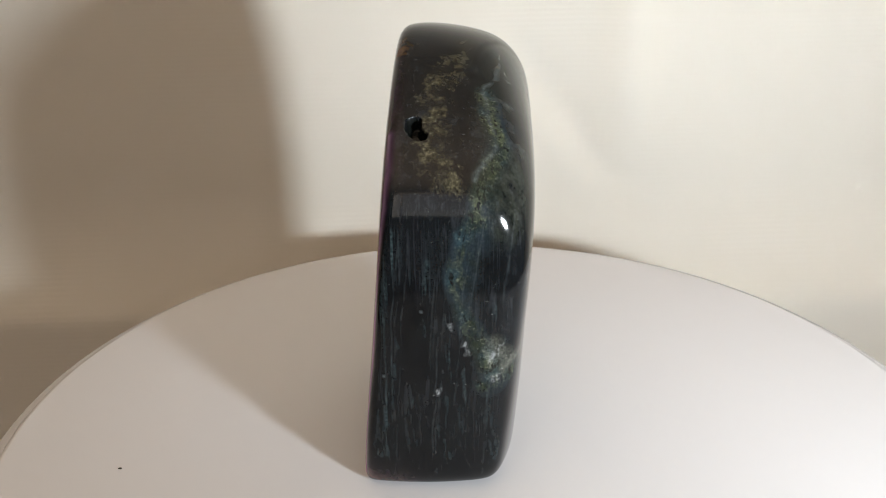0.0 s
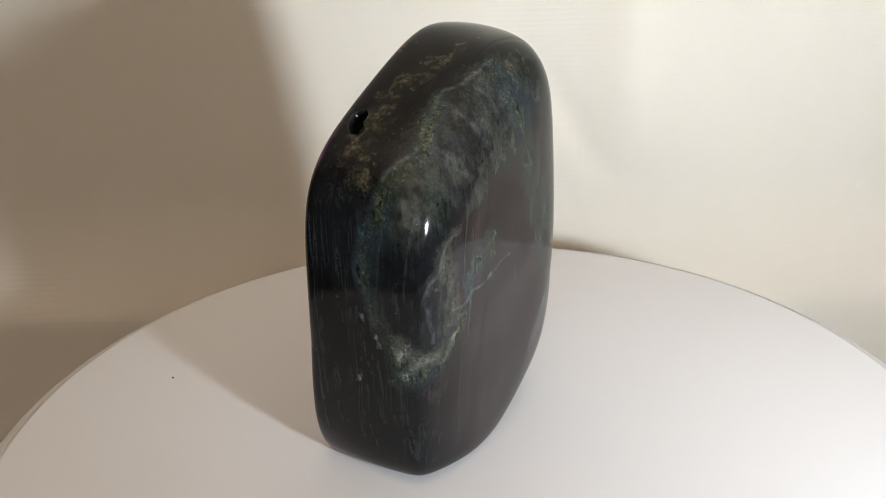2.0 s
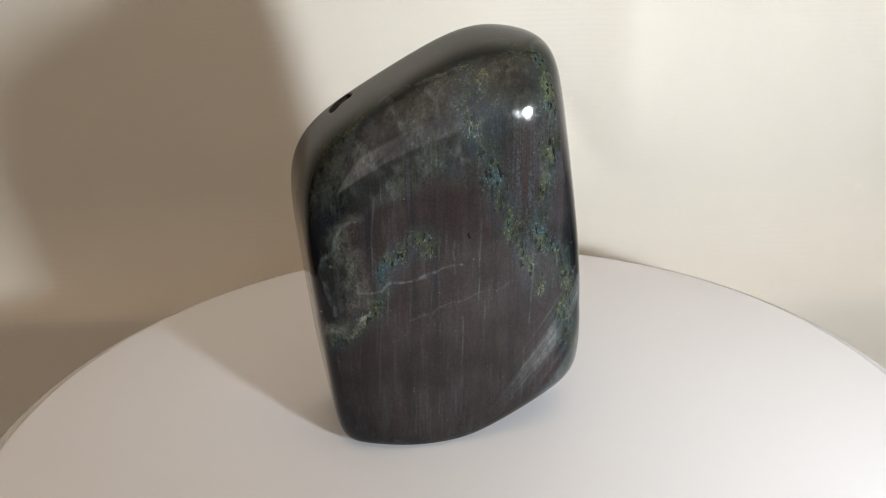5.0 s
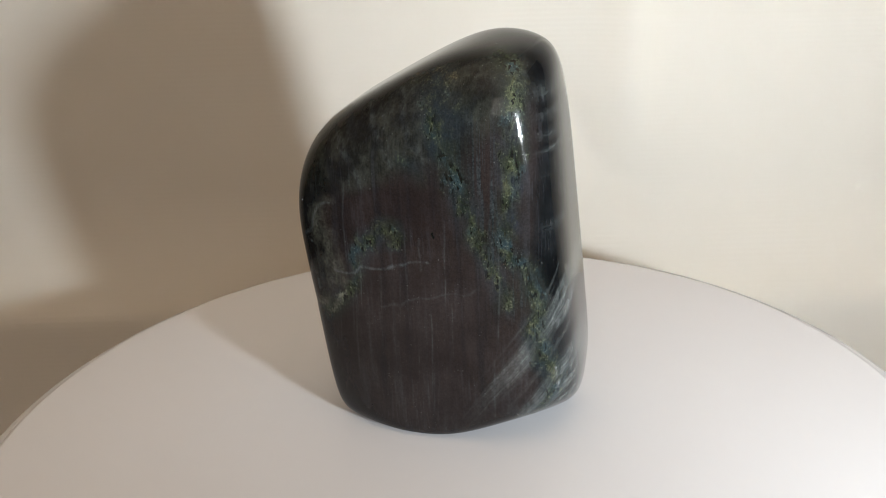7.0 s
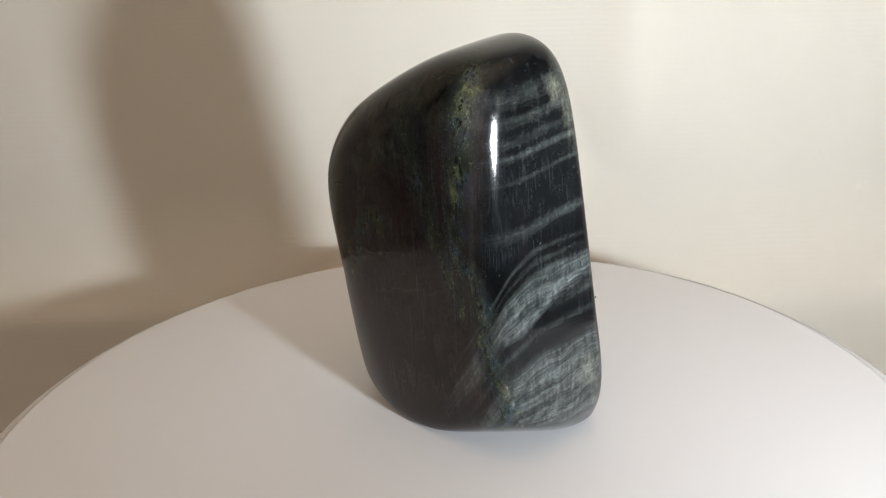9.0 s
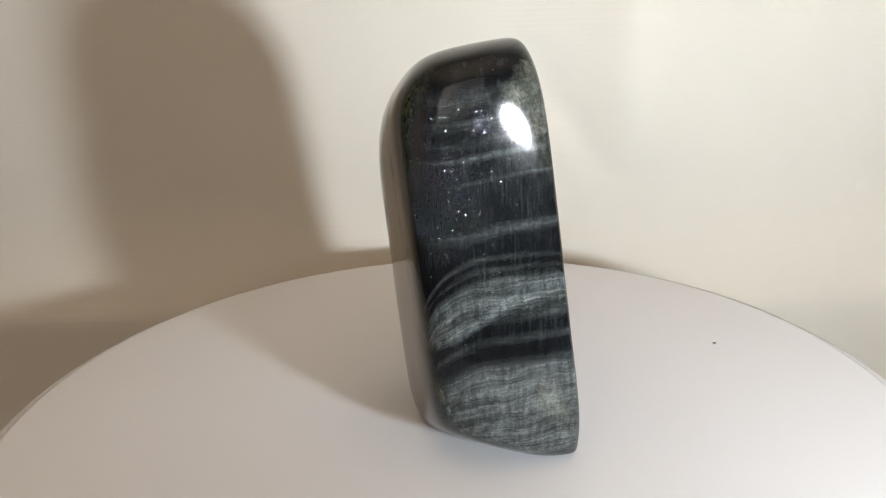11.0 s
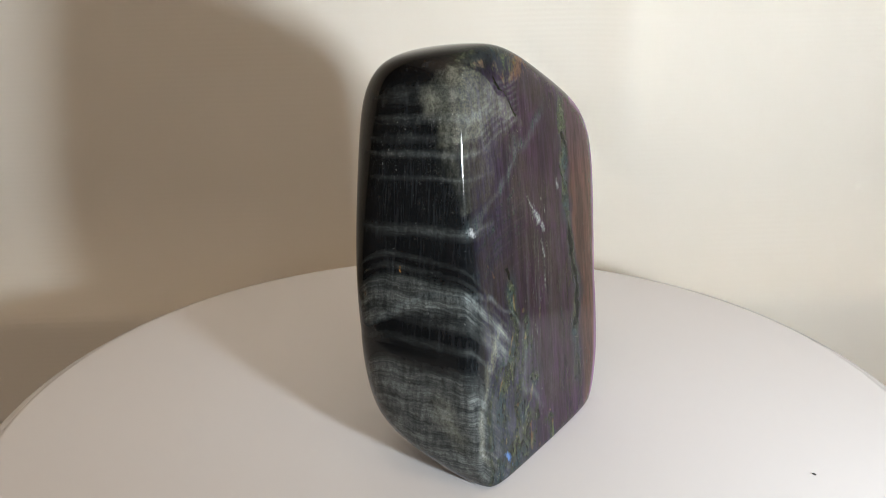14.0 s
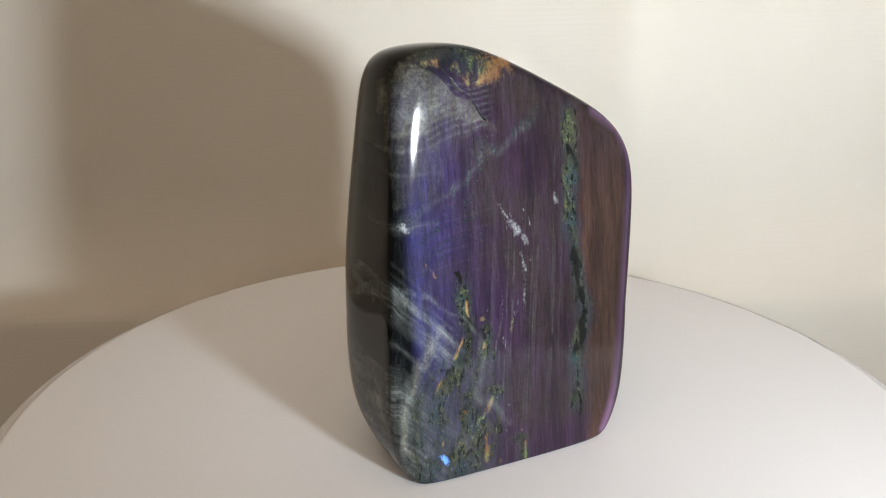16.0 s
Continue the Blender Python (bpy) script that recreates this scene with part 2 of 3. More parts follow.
WHITE = plain("white_laminate", (0.572, 0.575, 0.590), 0.55, 14, 0.015, 0.03)
WALL = plain("room_paint", (0.20, 0.175, 0.145), 0.8, 3)
WOOD = plain("table_wood", (0.16, 0.11, 0.075), 0.5, 10, 0.2)
GREY = plain("grey_plastic", (0.25, 0.25, 0.25), 0.5, 20)
DUST = plain("dark_dust", (0.03, 0.028, 0.025), 0.9, 200)
FRAME = plain("white_paint", (0.75, 0.74, 0.72), 0.5, 10)
SHEET = sheet_material()
WHITE.node_tree.nodes["Principled BSDF"].inputs["Specular IOR Level"].default_value = 0.25
STONE = stone_material()


def mesh_object(name, bm, material, smooth=True):
    me = bpy.data.meshes.new(name)
    bm.to_mesh(me)
    bm.free()
    me.materials.append(material)
    if smooth:
        for f in me.polygons:
            f.use_smooth = True
    return new(name, me)


def part(name, bm, material, parent, label="", smooth=True):
    ob = mesh_object(name, bm, material, smooth)
    ob.parent = parent
    return tagged(ob, label)


def box(x0, x1, y0, y1, z0, z1, bevel=0.0):
    bm = bmesh.new()
    bmesh.ops.create_cube(bm, size=1, matrix=Matrix.Translation(((x0 + x1) / 2, (y0 + y1) / 2, (z0 + z1) / 2)) @ Matrix.Diagonal((x1 - x0, y1 - y0, z1 - z0, 1)))
    if bevel:
        bmesh.ops.bevel(bm, geom=bm.edges[:], offset=bevel, segments=2, affect="EDGES", profile=0.5)
    return bm


def lathe(profile, steps=160, matrix=Matrix()):
    """A body of revolution from (radius, height) pairs, closed at both ends where the radius is 0."""
    bm = bmesh.new()
    rings = []
    for rad, h in profile:
        if rad == 0:
            rings.append([bm.verts.new(matrix @ Vector((0, 0, h)))])
        else:
            rings.append([bm.verts.new(matrix @ Vector((rad * math.cos(2 * math.pi * k / steps), rad * math.sin(2 * math.pi * k / steps), h))) for k in range(steps)])
    for a, b in zip(rings, rings[1:]):
        for k in range(steps):
            n = (k + 1) % steps
            corner = [a[k % len(a)], a[n % len(a)], b[n % len(b)], b[k % len(b)]]
            face = []
            for v in corner:
                if v not in face:
                    face.append(v)
            if len(face) > 2:
                bm.faces.new(face)
    bmesh.ops.recalc_face_normals(bm, faces=bm.faces[:])
    return bm


# ---------------------------------------------------------------- room
TABLE_Z = -0.046


def room():
    floor = TABLE_Z - 0.74
    top = floor + 2.5
    for name, args in (("floor", (-1.7, 1.7, -2.3, 1.1, floor - 0.1, floor)), ("ceiling", (-1.7, 1.7, -2.3, 1.1, top, top + 0.1)),
                       ("wall_west", (-1.8, -1.7, -2.3, 1.1, floor, top)), ("wall_east", (1.7, 1.8, -2.3, 1.1, floor, top)),
                       ("wall_north", (-1.7, 1.7, 1.1, 1.2, floor, top))):
        ob = mesh_object(name, box(*args), WOOD if name == "floor" else (FRAME if name == "ceiling" else WALL), False)
        tagged(ob, {"floor": "brown wooden floor of the room", "ceiling": "plain white painted ceiling of the room"}.get(name, "plain cream painted wall of the room"), name.split("_")[0], kind="structure")
    # the wall behind the camera, with an assumed window opening
    bm = bmesh.new()
    for a in ((-1.7, -1.15, -2.3, -2.2, floor, top), (0.95, 1.7, -2.3, -2.2, floor, top), (-1.15, 0.95, -2.3, -2.2, floor, 0.25), (-1.15, 0.95, -2.3, -2.2, 1.55, top)):
        b = box(*a)
        me = bpy.data.meshes.new("piece")
        b.to_mesh(me)
        b.free()
        bm.from_mesh(me)
        bpy.data.meshes.remove(me)
    tagged(mesh_object("wall_south", bm, WALL, False), "plain cream painted wall with a window opening", "wall", kind="structure")
    win = tagged(new("window_1"), "assumed white window frame with a cross bar", "window", kind="structure")
    for a in ((-1.15, -1.09, 0.25, 1.55), (0.89, 0.95, 0.25, 1.55), (-1.09, 0.89, 0.25, 0.31), (-1.09, 0.89, 1.49, 1.55), (-0.13, -0.07, 0.31, 1.49)):
        part("window_frame", box(a[0], a[1], -2.28, -2.22, a[2], a[3], 0.004), FRAME, win, "white window bar")


def stand():
    ob = tagged(new("stand"), "narrow grey column stand under the turntable", "stand")
    part("top_plate", lathe([(0, TABLE_Z - 0.012), (0.088, TABLE_Z - 0.012), (0.09, TABLE_Z - 0.01), (0.09, TABLE_Z - 0.002), (0.088, TABLE_Z), (0, TABLE_Z)], 96), GREY, ob)
    part("column", lathe([(0, TABLE_Z - 0.72), (0.02, TABLE_Z - 0.72), (0.02, TABLE_Z - 0.012), (0, TABLE_Z - 0.012)], 48), GREY, ob)
    part("foot", lathe([(0, TABLE_Z - 0.74), (0.17, TABLE_Z - 0.74), (0.17, TABLE_Z - 0.73), (0.03, TABLE_Z - 0.715), (0, TABLE_Z - 0.715)], 96), GREY, ob)


def backdrop():
    """A cream sheet that hangs behind the table in soft folds."""
    bm = bmesh.new()
    nx, nz, x0, x1, z0, z1 = 330, 280, -0.75, 0.75, TABLE_Z - 0.735, 0.7
    grid = []
    for j in range(nz + 1):
        row = []
        for i in range(nx + 1):
            x, z = x0 + (x1 - x0) * i / nx, z0 + (z1 - z0) * j / nz
            low = min(max(0.012 - z, 0), 0.06)  # the sheet sweeps forward towards its foot
            y = 0.2062 + 0.034 * x + 0.1205 * z + fold(x, z) - 5.0 * low ** 2
            row.append(bm.verts.new((x, y, z)))
        grid.append(row)
    for j in range(nz):
        for i in range(nx):
            bm.faces.new((grid[j][i], grid[j][i + 1], grid[j + 1][i + 1], grid[j + 1][i]))
    extra = bmesh.ops.solidify(bm, geom=bm.faces[:], thickness=-0.002)
    bmesh.ops.recalc_face_normals(bm, faces=bm.faces[:])
    return tagged(mesh_object("backdrop", bm, SHEET), "cream ribbed cloth sheet hanging in soft folds", "backdrop", kind="structure")


def fold(x, z):
    """Depth of the sheet's soft creases."""
    slant = 0.785 * (x - 0.058) + 0.62 * (z - 0.040)  # across the slanting crease
    along = 0.62 * (x - 0.058) - 0.785 * (z - 0.040)
    a = 0.0036 * math.exp(-((slant / 0.009) ** 2)) * math.exp(-((along / 0.042) ** 4))
    rise = min(1, max(0, (z - 0.012) / 0.05))
    c = -0.0072 * math.exp(-(((x - 0.084 - 0.05 * (z - 0.05)) / 0.014) ** 2)) * rise
    e = 0.0022 * math.sin(11 * x + 3 * z) + 0.0007 * math.sin(37 * x - 9 * z + 1)
    return a + c + e


# ---------------------------------------------------------------- turntable and stone
# the disc's own slant and offset, in units of the plan
SLANT_X, SLANT_Y, LIFT, DISC_R = -0.00956, 0.02359, -0.0011, 0.5713
DISC_M = Matrix.Translation((0.01484 * S, -0.01036 * S, S * (LIFT + SLANT_X * 0.01484 - SLANT_Y * 0.01036))) @ Vector((-SLANT_X, -SLANT_Y, 1)).to_track_quat("Z", "Y").to_matrix().to_4x4()


def turntable():
    ob = tagged(new("turntable"), "round matt white turntable disc that slowly turns", "turntable")
    r = DISC_R * S
    part("disc", lathe([(0, 0), (r * 0.5, 0), (r * 0.975, 0), (r * 0.984, -0.0001), (r * 0.984, -0.006), (r * 0.975, -0.009), (0, -0.009)], 240, DISC_M), WHITE, ob, "smooth white round plate")
    part("rim", lathe([(r * 0.9845, -0.0001), (r * 0.990, -0.0004), (r * 1.016, -0.0026), (r * 1.020, -0.0034), (r * 1.020, -0.0070), (r * 1.01, -0.0085), (r * 0.9845, -0.0085), (r * 0.9845, -0.0001)], 240, DISC_M), WHITE, ob, "white sloping rim of the plate")
    return ob


def turntable_base():
    ob = tagged(new("pedestal"), "low round grey pedestal under the white disc", "pedestal")
    part("foot", lathe([(0, TABLE_Z), (0.062, TABLE_Z), (0.064, TABLE_Z + 0.003), (0.064, TABLE_Z + 0.022), (0.058, TABLE_Z + 0.026), (0, TABLE_Z + 0.026)], 96), GREY, ob)
    part("spindle", lathe([(0, TABLE_Z + 0.026), (0.02, TABLE_Z + 0.026), (0.02, -0.0095), (0, -0.0095)], 48), GREY, ob)


# the facets to which the stone is ground: outward direction divided by distance from its middle
CENTRE = np.array((-0.015, -0.02, 0.24))
EDGE = 14.2
FACETS = np.array(((0.88, 0.40, 4.19), (3.71, 4.85, 0.95), (0.26, -2.61, 4.72), (-3.07, 2.28, 2.77), (-11.99, -0.86, 1.20),
                   (5.64, -1.11, 3.11), (-0.32, 6.74, 0.65), (4.89, -3.06, 2.09), (6.71, 1.92, -1.55), (-13.17, 0.18, 1.32),
                   (7.88, -2.45, -1.16), (3.27, 4.45, -0.90), (0.32, -4.74, 2.36), (11.45, 0.0, -0.70), (-0.89, 3.94, -1.58),
                   (0.25, -6.24, -0.60), (1.64, 1.76, -3.57), (-0.78, -3.45, -2.12), (0.58, -0.53, -3.80)))


def reach(u):
    """1 over the distance from the stone's middle to its ground surface, along the directions u."""
    g = np.maximum(u @ FACETS.T, 0)
    big = g.max(1)
    edge = EDGE + 5 * np.clip((-u[:, 2] - 0.45) / 0.3, 0, 1)  # crisper towards the foot
    return big * ((g / big[:, None]) ** edge[:, None]).sum(1) ** (1 / edge)


def near_line(co, points, width):
    """1 on a line through points along the stone's surface, falling to 0 at width from it."""
    pts = np.array(points)
    fine = np.concatenate([pts[:-1] + (pts[1:] - pts[:-1]) * k / 4 for k in range(4)]).reshape(4, -1, 3).transpose(1, 0, 2).reshape(-1, 3)
    pts = np.concatenate([fine, pts[-1:]]) - CENTRE
    u = pts / np.linalg.norm(pts, axis=1)[:, None]
    pts = CENTRE + u / reach(u)[:, None]
    best = np.full(len(co), 9.0)
    for a, b in zip(pts, pts[1:]):
        near = np.flatnonzero(((co > np.minimum(a, b) - width) & (co < np.maximum(a, b) + width)).all(1))
        ab, d = b - a, co[near] - a
        t = np.clip(d @ ab / (ab @ ab), 0, 1)
        best[near] = np.minimum(best[near], np.linalg.norm(d - t[:, None] * ab, axis=1))
    return np.clip(1 - best / width, 0, 1)


def near_spot(co, place, width):
    return np.clip(1 - np.linalg.norm(co - np.array(place), axis=1) / width, 0, 1)


def ramp(v, lo, hi):
    t = np.clip((v - lo) / (hi - lo), 0, 1)
    return t * t * (3 - 2 * t)


def hump(v, middle, half):
    return np.exp(-((v - middle) / half) ** 2)


def stone():
    bm = bmesh.new()
    bmesh.ops.create_icosphere(bm, subdivisions=9, radius=1)
    me = bpy.data.meshes.new("labradorite_stone")
    bm.to_mesh(me)
    bm.free()
    n = len(me.vertices)
    co = np.empty(n * 3)
    me.vertices.foreach_get("co", co)
    u = co.reshape(-1, 3)
    u /= np.linalg.norm(u, axis=1)[:, None]
    f = reach(u)
    down = np.array((SLANT_X, SLANT_Y, -1)) / math.sqrt(1 + SLANT_X ** 2 + SLANT_Y ** 2)
    foot = np.maximum(u @ down / (down @ (np.array((0, 0, LIFT + 0.0004)) - CENTRE)), 0)
    big = np.maximum(f, foot)
    f = big * ((f / big) ** 70 + (foot / big) ** 70) ** (1 / 70)
    p = CENTRE + u / f[:, None]
    me.vertices.foreach_set("co", (p * S).ravel())
    x, y, z = p.T

    def store(name, values):
        a = me.attributes.new(name, "FLOAT", "POINT")
        a.data.foreach_set("value", np.asarray(values, dtype=np.float32))

    # a gentle unevenness for the course of veins and cracks
    q = p.copy()
    for k in range(26):
        way = np.random.normal(size=3)
        freq = 25 * 1.13 ** k
        q += np.outer(np.sin(p @ (way / np.linalg.norm(way)) * freq + k), np.random.normal(size=3)) * (0.11 / freq)
    q -= CENTRE
    q /= np.linalg.norm(q, axis=1)[:, None]
    q = CENTRE + q / reach(q)[:, None]
    qy, qz = q[:, 1], q[:, 2]
    side = ramp(x, 0.035, 0.066) * ramp(qy, 0.112, 0.085) * np.where(z > 0.2, ramp(qy, -0.150, -0.134), ramp(qy, -0.170, -0.120))
    rear = ramp(-x - 0.014 * ramp(z, 0.30, 0.36), 0.035, 0.062) * ramp(y, 0.114, 0.094) * ramp(y, -0.176 + 0.1 * np.maximum(0, 0.2 - z), -0.160 + 0.1 * np.maximum(0, 0.2 - z))
    store("front", side * ramp(z, 0.46, 0.40))
    store("upper", np.maximum(ramp(qz - 0.36 * (qy + 0.1), 0.315, 0.35), 0.0) * ramp(x, 0.0, 0.05) * ramp(qy, 0.10, 0.06))
    store("back", rear * ramp(z, 0.475, 0.43))
    store("along", y)
    store("north", np.maximum(ramp(y, 0.085, 0.108), 0.75 * ramp(-y, 0.135, 0.16)))
    store("warm", rear * ramp(qy, -0.10, -0.118) * (0.35 + 0.65 * ramp(z, 0.37, 0.27)))
    store("ends", np.maximum(ramp(y, 0.085, 0.11) * (0.06 + 0.94 * ramp(z, 0.26, 0.36) * ramp(z, 0.43, 0.40) * ramp(-x, -0.05, -0.02) * ramp(x, -0.085, -0.06)), ramp(y, -0.14, -0.165) * 0.1))
    vein = np.zeros(n)
    for pts, width, power in (
            (((0.032, 0.053, 0.457), (0.065, 0.069, 0.431), (0.077, 0.074, 0.377), (0.076, 0.071, 0.312), (0.073, 0.078, 0.265), (0.069, 0.098, 0.223), (0.065, 0.107, 0.177), (0.054, 0.120, 0.128), (0.053, 0.106, 0.077), (0.045, 0.104, 0.03)), 0.026, 0.82),
            (((0.072, -0.001, 0.406), (0.079, 0.010, 0.374), (0.077, 0.019, 0.324), (0.075, 0.038, 0.283), (0.071, 0.062, 0.219), (0.069, 0.067, 0.197)), 0.024, 0.8),
            (((0.075, -0.052, 0.278), (0.072, -0.091, 0.252), (0.071, -0.103, 0.234), (0.067, -0.115, 0.194), (0.062, -0.131, 0.165), (0.049, -0.160, 0.144), (0.037, -0.166, 0.136)), 0.022, 0.9),
            (((0.076, -0.041, 0.372), (0.078, -0.022, 0.358)), 0.022, 0.6),
            (((0.074, -0.049, 0.275), (0.073, -0.052, 0.258)), 0.014, 0.7),
            (((0.028, -0.070, 0.420), (0.025, -0.128, 0.386), (0.016, -0.163, 0.354), (0.008, -0.176, 0.331), (0.003, -0.182, 0.295), (0.005, -0.180, 0.256), (0.016, -0.176, 0.214), (0.027, -0.172, 0.175), (0.042, -0.165, 0.142)), 0.014, 1.15),
            (((0.020, -0.165, 0.35), (0.013, -0.180, 0.29), (0.018, -0.178, 0.24)), 0.02, 0.6),
            (((0.046, -0.012, 0.437), (0.070, 0.0, 0.411), (0.075, 0.018, 0.404)), 0.035, 0.6),
            (((0.0, 0.04, 0.462), (0.04, 0.05, 0.45)), 0.03, 0.5),
            (((-0.071, -0.106, 0.391), (-0.078, -0.101, 0.342), (-0.083, -0.094, 0.292), (-0.089, -0.096, 0.239), (-0.094, -0.094, 0.185), (-0.100, -0.088, 0.137), (-0.105, -0.088, 0.086)), 0.020, 1.1),
            (((-0.094, 0.058, 0.195), (-0.097, 0.060, 0.165), (-0.101, 0.057, 0.127), (-0.105, 0.060, 0.086), (-0.110, 0.05, 0.02)), 0.028, 1.0),
            (((-0.102, 0.010, 0.12), (-0.108, 0.018, 0.06), (-0.111, 0.022, 0.02)), 0.030, 1.0),
            (((-0.108, -0.023, 0.055), (-0.112, -0.025, 0.005)), 0.018, 1.1),
            (((-0.107, 0.045, 0.07), (-0.110, 0.085, 0.022)), 0.026, 0.9),
            (((-0.06, 0.06, 0.452), (-0.066, 0.02, 0.45)), 0.028, 0.7)):
        vein = np.maximum(vein, near_line(q, pts, width) * power)
    for k in range(11):
        vy, vz = np.random.uniform(-0.005, 0.095), np.random.uniform(0.04, 0.15)
        vein = np.maximum(vein, near_line(q, ((-0.105, vy, vz), (-0.109, vy + 0.003, max(vz - np.random.uniform(0.03, 0.07), 0.012))), np.random.uniform(0.008, 0.016)) * np.random.uniform(0.8, 1.15))
    store("vein", vein)
    store("gold", np.maximum.reduce([near_line(q, ((-0.006, -0.041, 0.439), (-0.023, -0.075, 0.422), (-0.027, -0.105, 0.405), (-0.025, -0.125, 0.392), (-0.023, -0.150, 0.374), (-0.010, -0.164, 0.357)), 0.034) * 0.8, near_line(q, ((-0.024, -0.090, 0.412), (-0.027, -0.118, 0.397)), 0.024),
                                     near_line(q, ((0.017, 0.025, 0.459), (-0.006, -0.041, 0.439)), 0.028) * 0.6, near_line(q, ((0.039, -0.034, 0.433), (0.059, 0.015, 0.433)), 0.022) * 0.6]))

    # the pale bands rise over the end as an arch
    w = z + np.where(x > 0, 1.55, 1.15) * np.maximum(0.125 - y, 0) + 9 * np.maximum(x, 0) ** 2
    low = 0.42 * ramp(w, 0.186, 0.205) * ramp(w, 0.243, 0.232) + 0.35 * hump(w, 0.236, 0.006) + 0.3 * hump(w, 0.214, 0.006) + 0.25 * hump(w, 0.172, 0.004) + 0.68 * ramp(w, 0.156, 0.130) + 0.22 * hump(w, 0.262, 0.003) + 0.2 * hump(w, 0.250, 0.003)
    low *= 0.98 * np.where(x > 0, ramp(qy, 0.0, 0.115) * ramp(hump(w, 0.235, 0.045) + ramp(y, 0.06, 0.1), 0.2, 0.8), ramp(qy, -0.015, 0.08))
    flat = z + 0.03 * (x + 0.02) + 0.004 * np.sin(30 * x)
    high = 0.6 * hump(flat, 0.289, 0.005) + 0.35 * hump(flat, 0.343, 0.002) + 0.55 * hump(flat, 0.367, 0.003) + 0.3 * hump(flat, 0.383, 0.004) + 0.32 * hump(flat, 0.402, 0.005) + 0.25 * hump(flat, 0.425, 0.010)
    high *= 0.8 * ramp(y, 0.06, 0.095) * ramp(-x, -0.075, -0.03)
    diag = near_line(p, ((0.053, 0.126, 0.171), (0.032, 0.132, 0.185), (-0.026, 0.131, 0.211), (-0.073, 0.127, 0.225), (-0.082, 0.122, 0.228), (-0.092, 0.099, 0.208), (-0.097, 0.069, 0.167)), 0.008)
    store("pale", np.clip(low + high + 0.6 * diag, 0, 1))
    store("arch", np.where(z > 0.26, flat, w))

    fleck = np.zeros(n)
    for pts, width, power in (
            (((-0.083, 0.003, 0.307), (-0.085, -0.001, 0.295)), 0.0045, 0.62),
            (((-0.086, -0.004, 0.286), (-0.086, -0.009, 0.276)), 0.0095, 0.80),
            (((-0.087, -0.017, 0.270), (-0.088, -0.020, 0.258)), 0.0075, 0.72),
            (((0.010, -0.175, 0.193), (0.011, -0.174, 0.184)), 0.0085, 0.78), (((0.039, -0.171, 0.185), (0.034, -0.171, 0.175)), 0.0085, 0.55),
            (((0.001, -0.177, 0.215), (0.0, -0.177, 0.209)), 0.0065, 0.65), (((0.041, -0.165, 0.150), (0.044, -0.164, 0.140)), 0.0075, 0.66),
            (((0.051, 0.124, 0.121), (0.051, 0.120, 0.102)), 0.0060, 0.60),
            (((-0.088, -0.012, 0.25), (-0.091, -0.013, 0.227), (-0.096, -0.021, 0.173)), 0.0050, 0.60),
            (((-0.088, 0.003, 0.255), (-0.098, 0.008, 0.153)), 0.0036, 0.48),
            (((-0.083, -0.071, 0.304), (-0.083, -0.075, 0.297)), 0.0058, 0.72),
            (((-0.078, 0.118, 0.29), (-0.080, 0.112, 0.286)), 0.0072, 0.80),
            (((-0.098, 0.107, 0.149), (-0.101, 0.106, 0.123), (-0.104, 0.111, 0.086), (-0.109, 0.098, 0.040)), 0.0045, 0.45),
            (((-0.025, -0.169, 0.129), (-0.025, -0.169, 0.125)), 0.0065, 0.72),
            (((-0.020, -0.172, 0.157), (-0.020, -0.172, 0.151)), 0.0043, 0.56)):
        fleck = np.maximum(fleck, near_line(q, pts, width) ** 0.7 * power)
    for k in range(46):
        fy, fz = np.random.normal(-0.004, 0.014), np.random.uniform(0.10, 0.31)
        fy += 0.06 * (0.2 - fz)
        fleck = np.maximum(fleck, near_line(q, ((-0.09, fy, fz), (-0.09, fy - 0.001, fz - np.random.uniform(0.002, 0.014))), np.random.uniform(0.0022, 0.0038)) * np.random.uniform(0.35, 0.65))
    store("fleck", fleck)

    # thin unbroken lines: healed cracks, ripples, long cleavage hairs; painted highlights among them
    line = np.zeros(n)
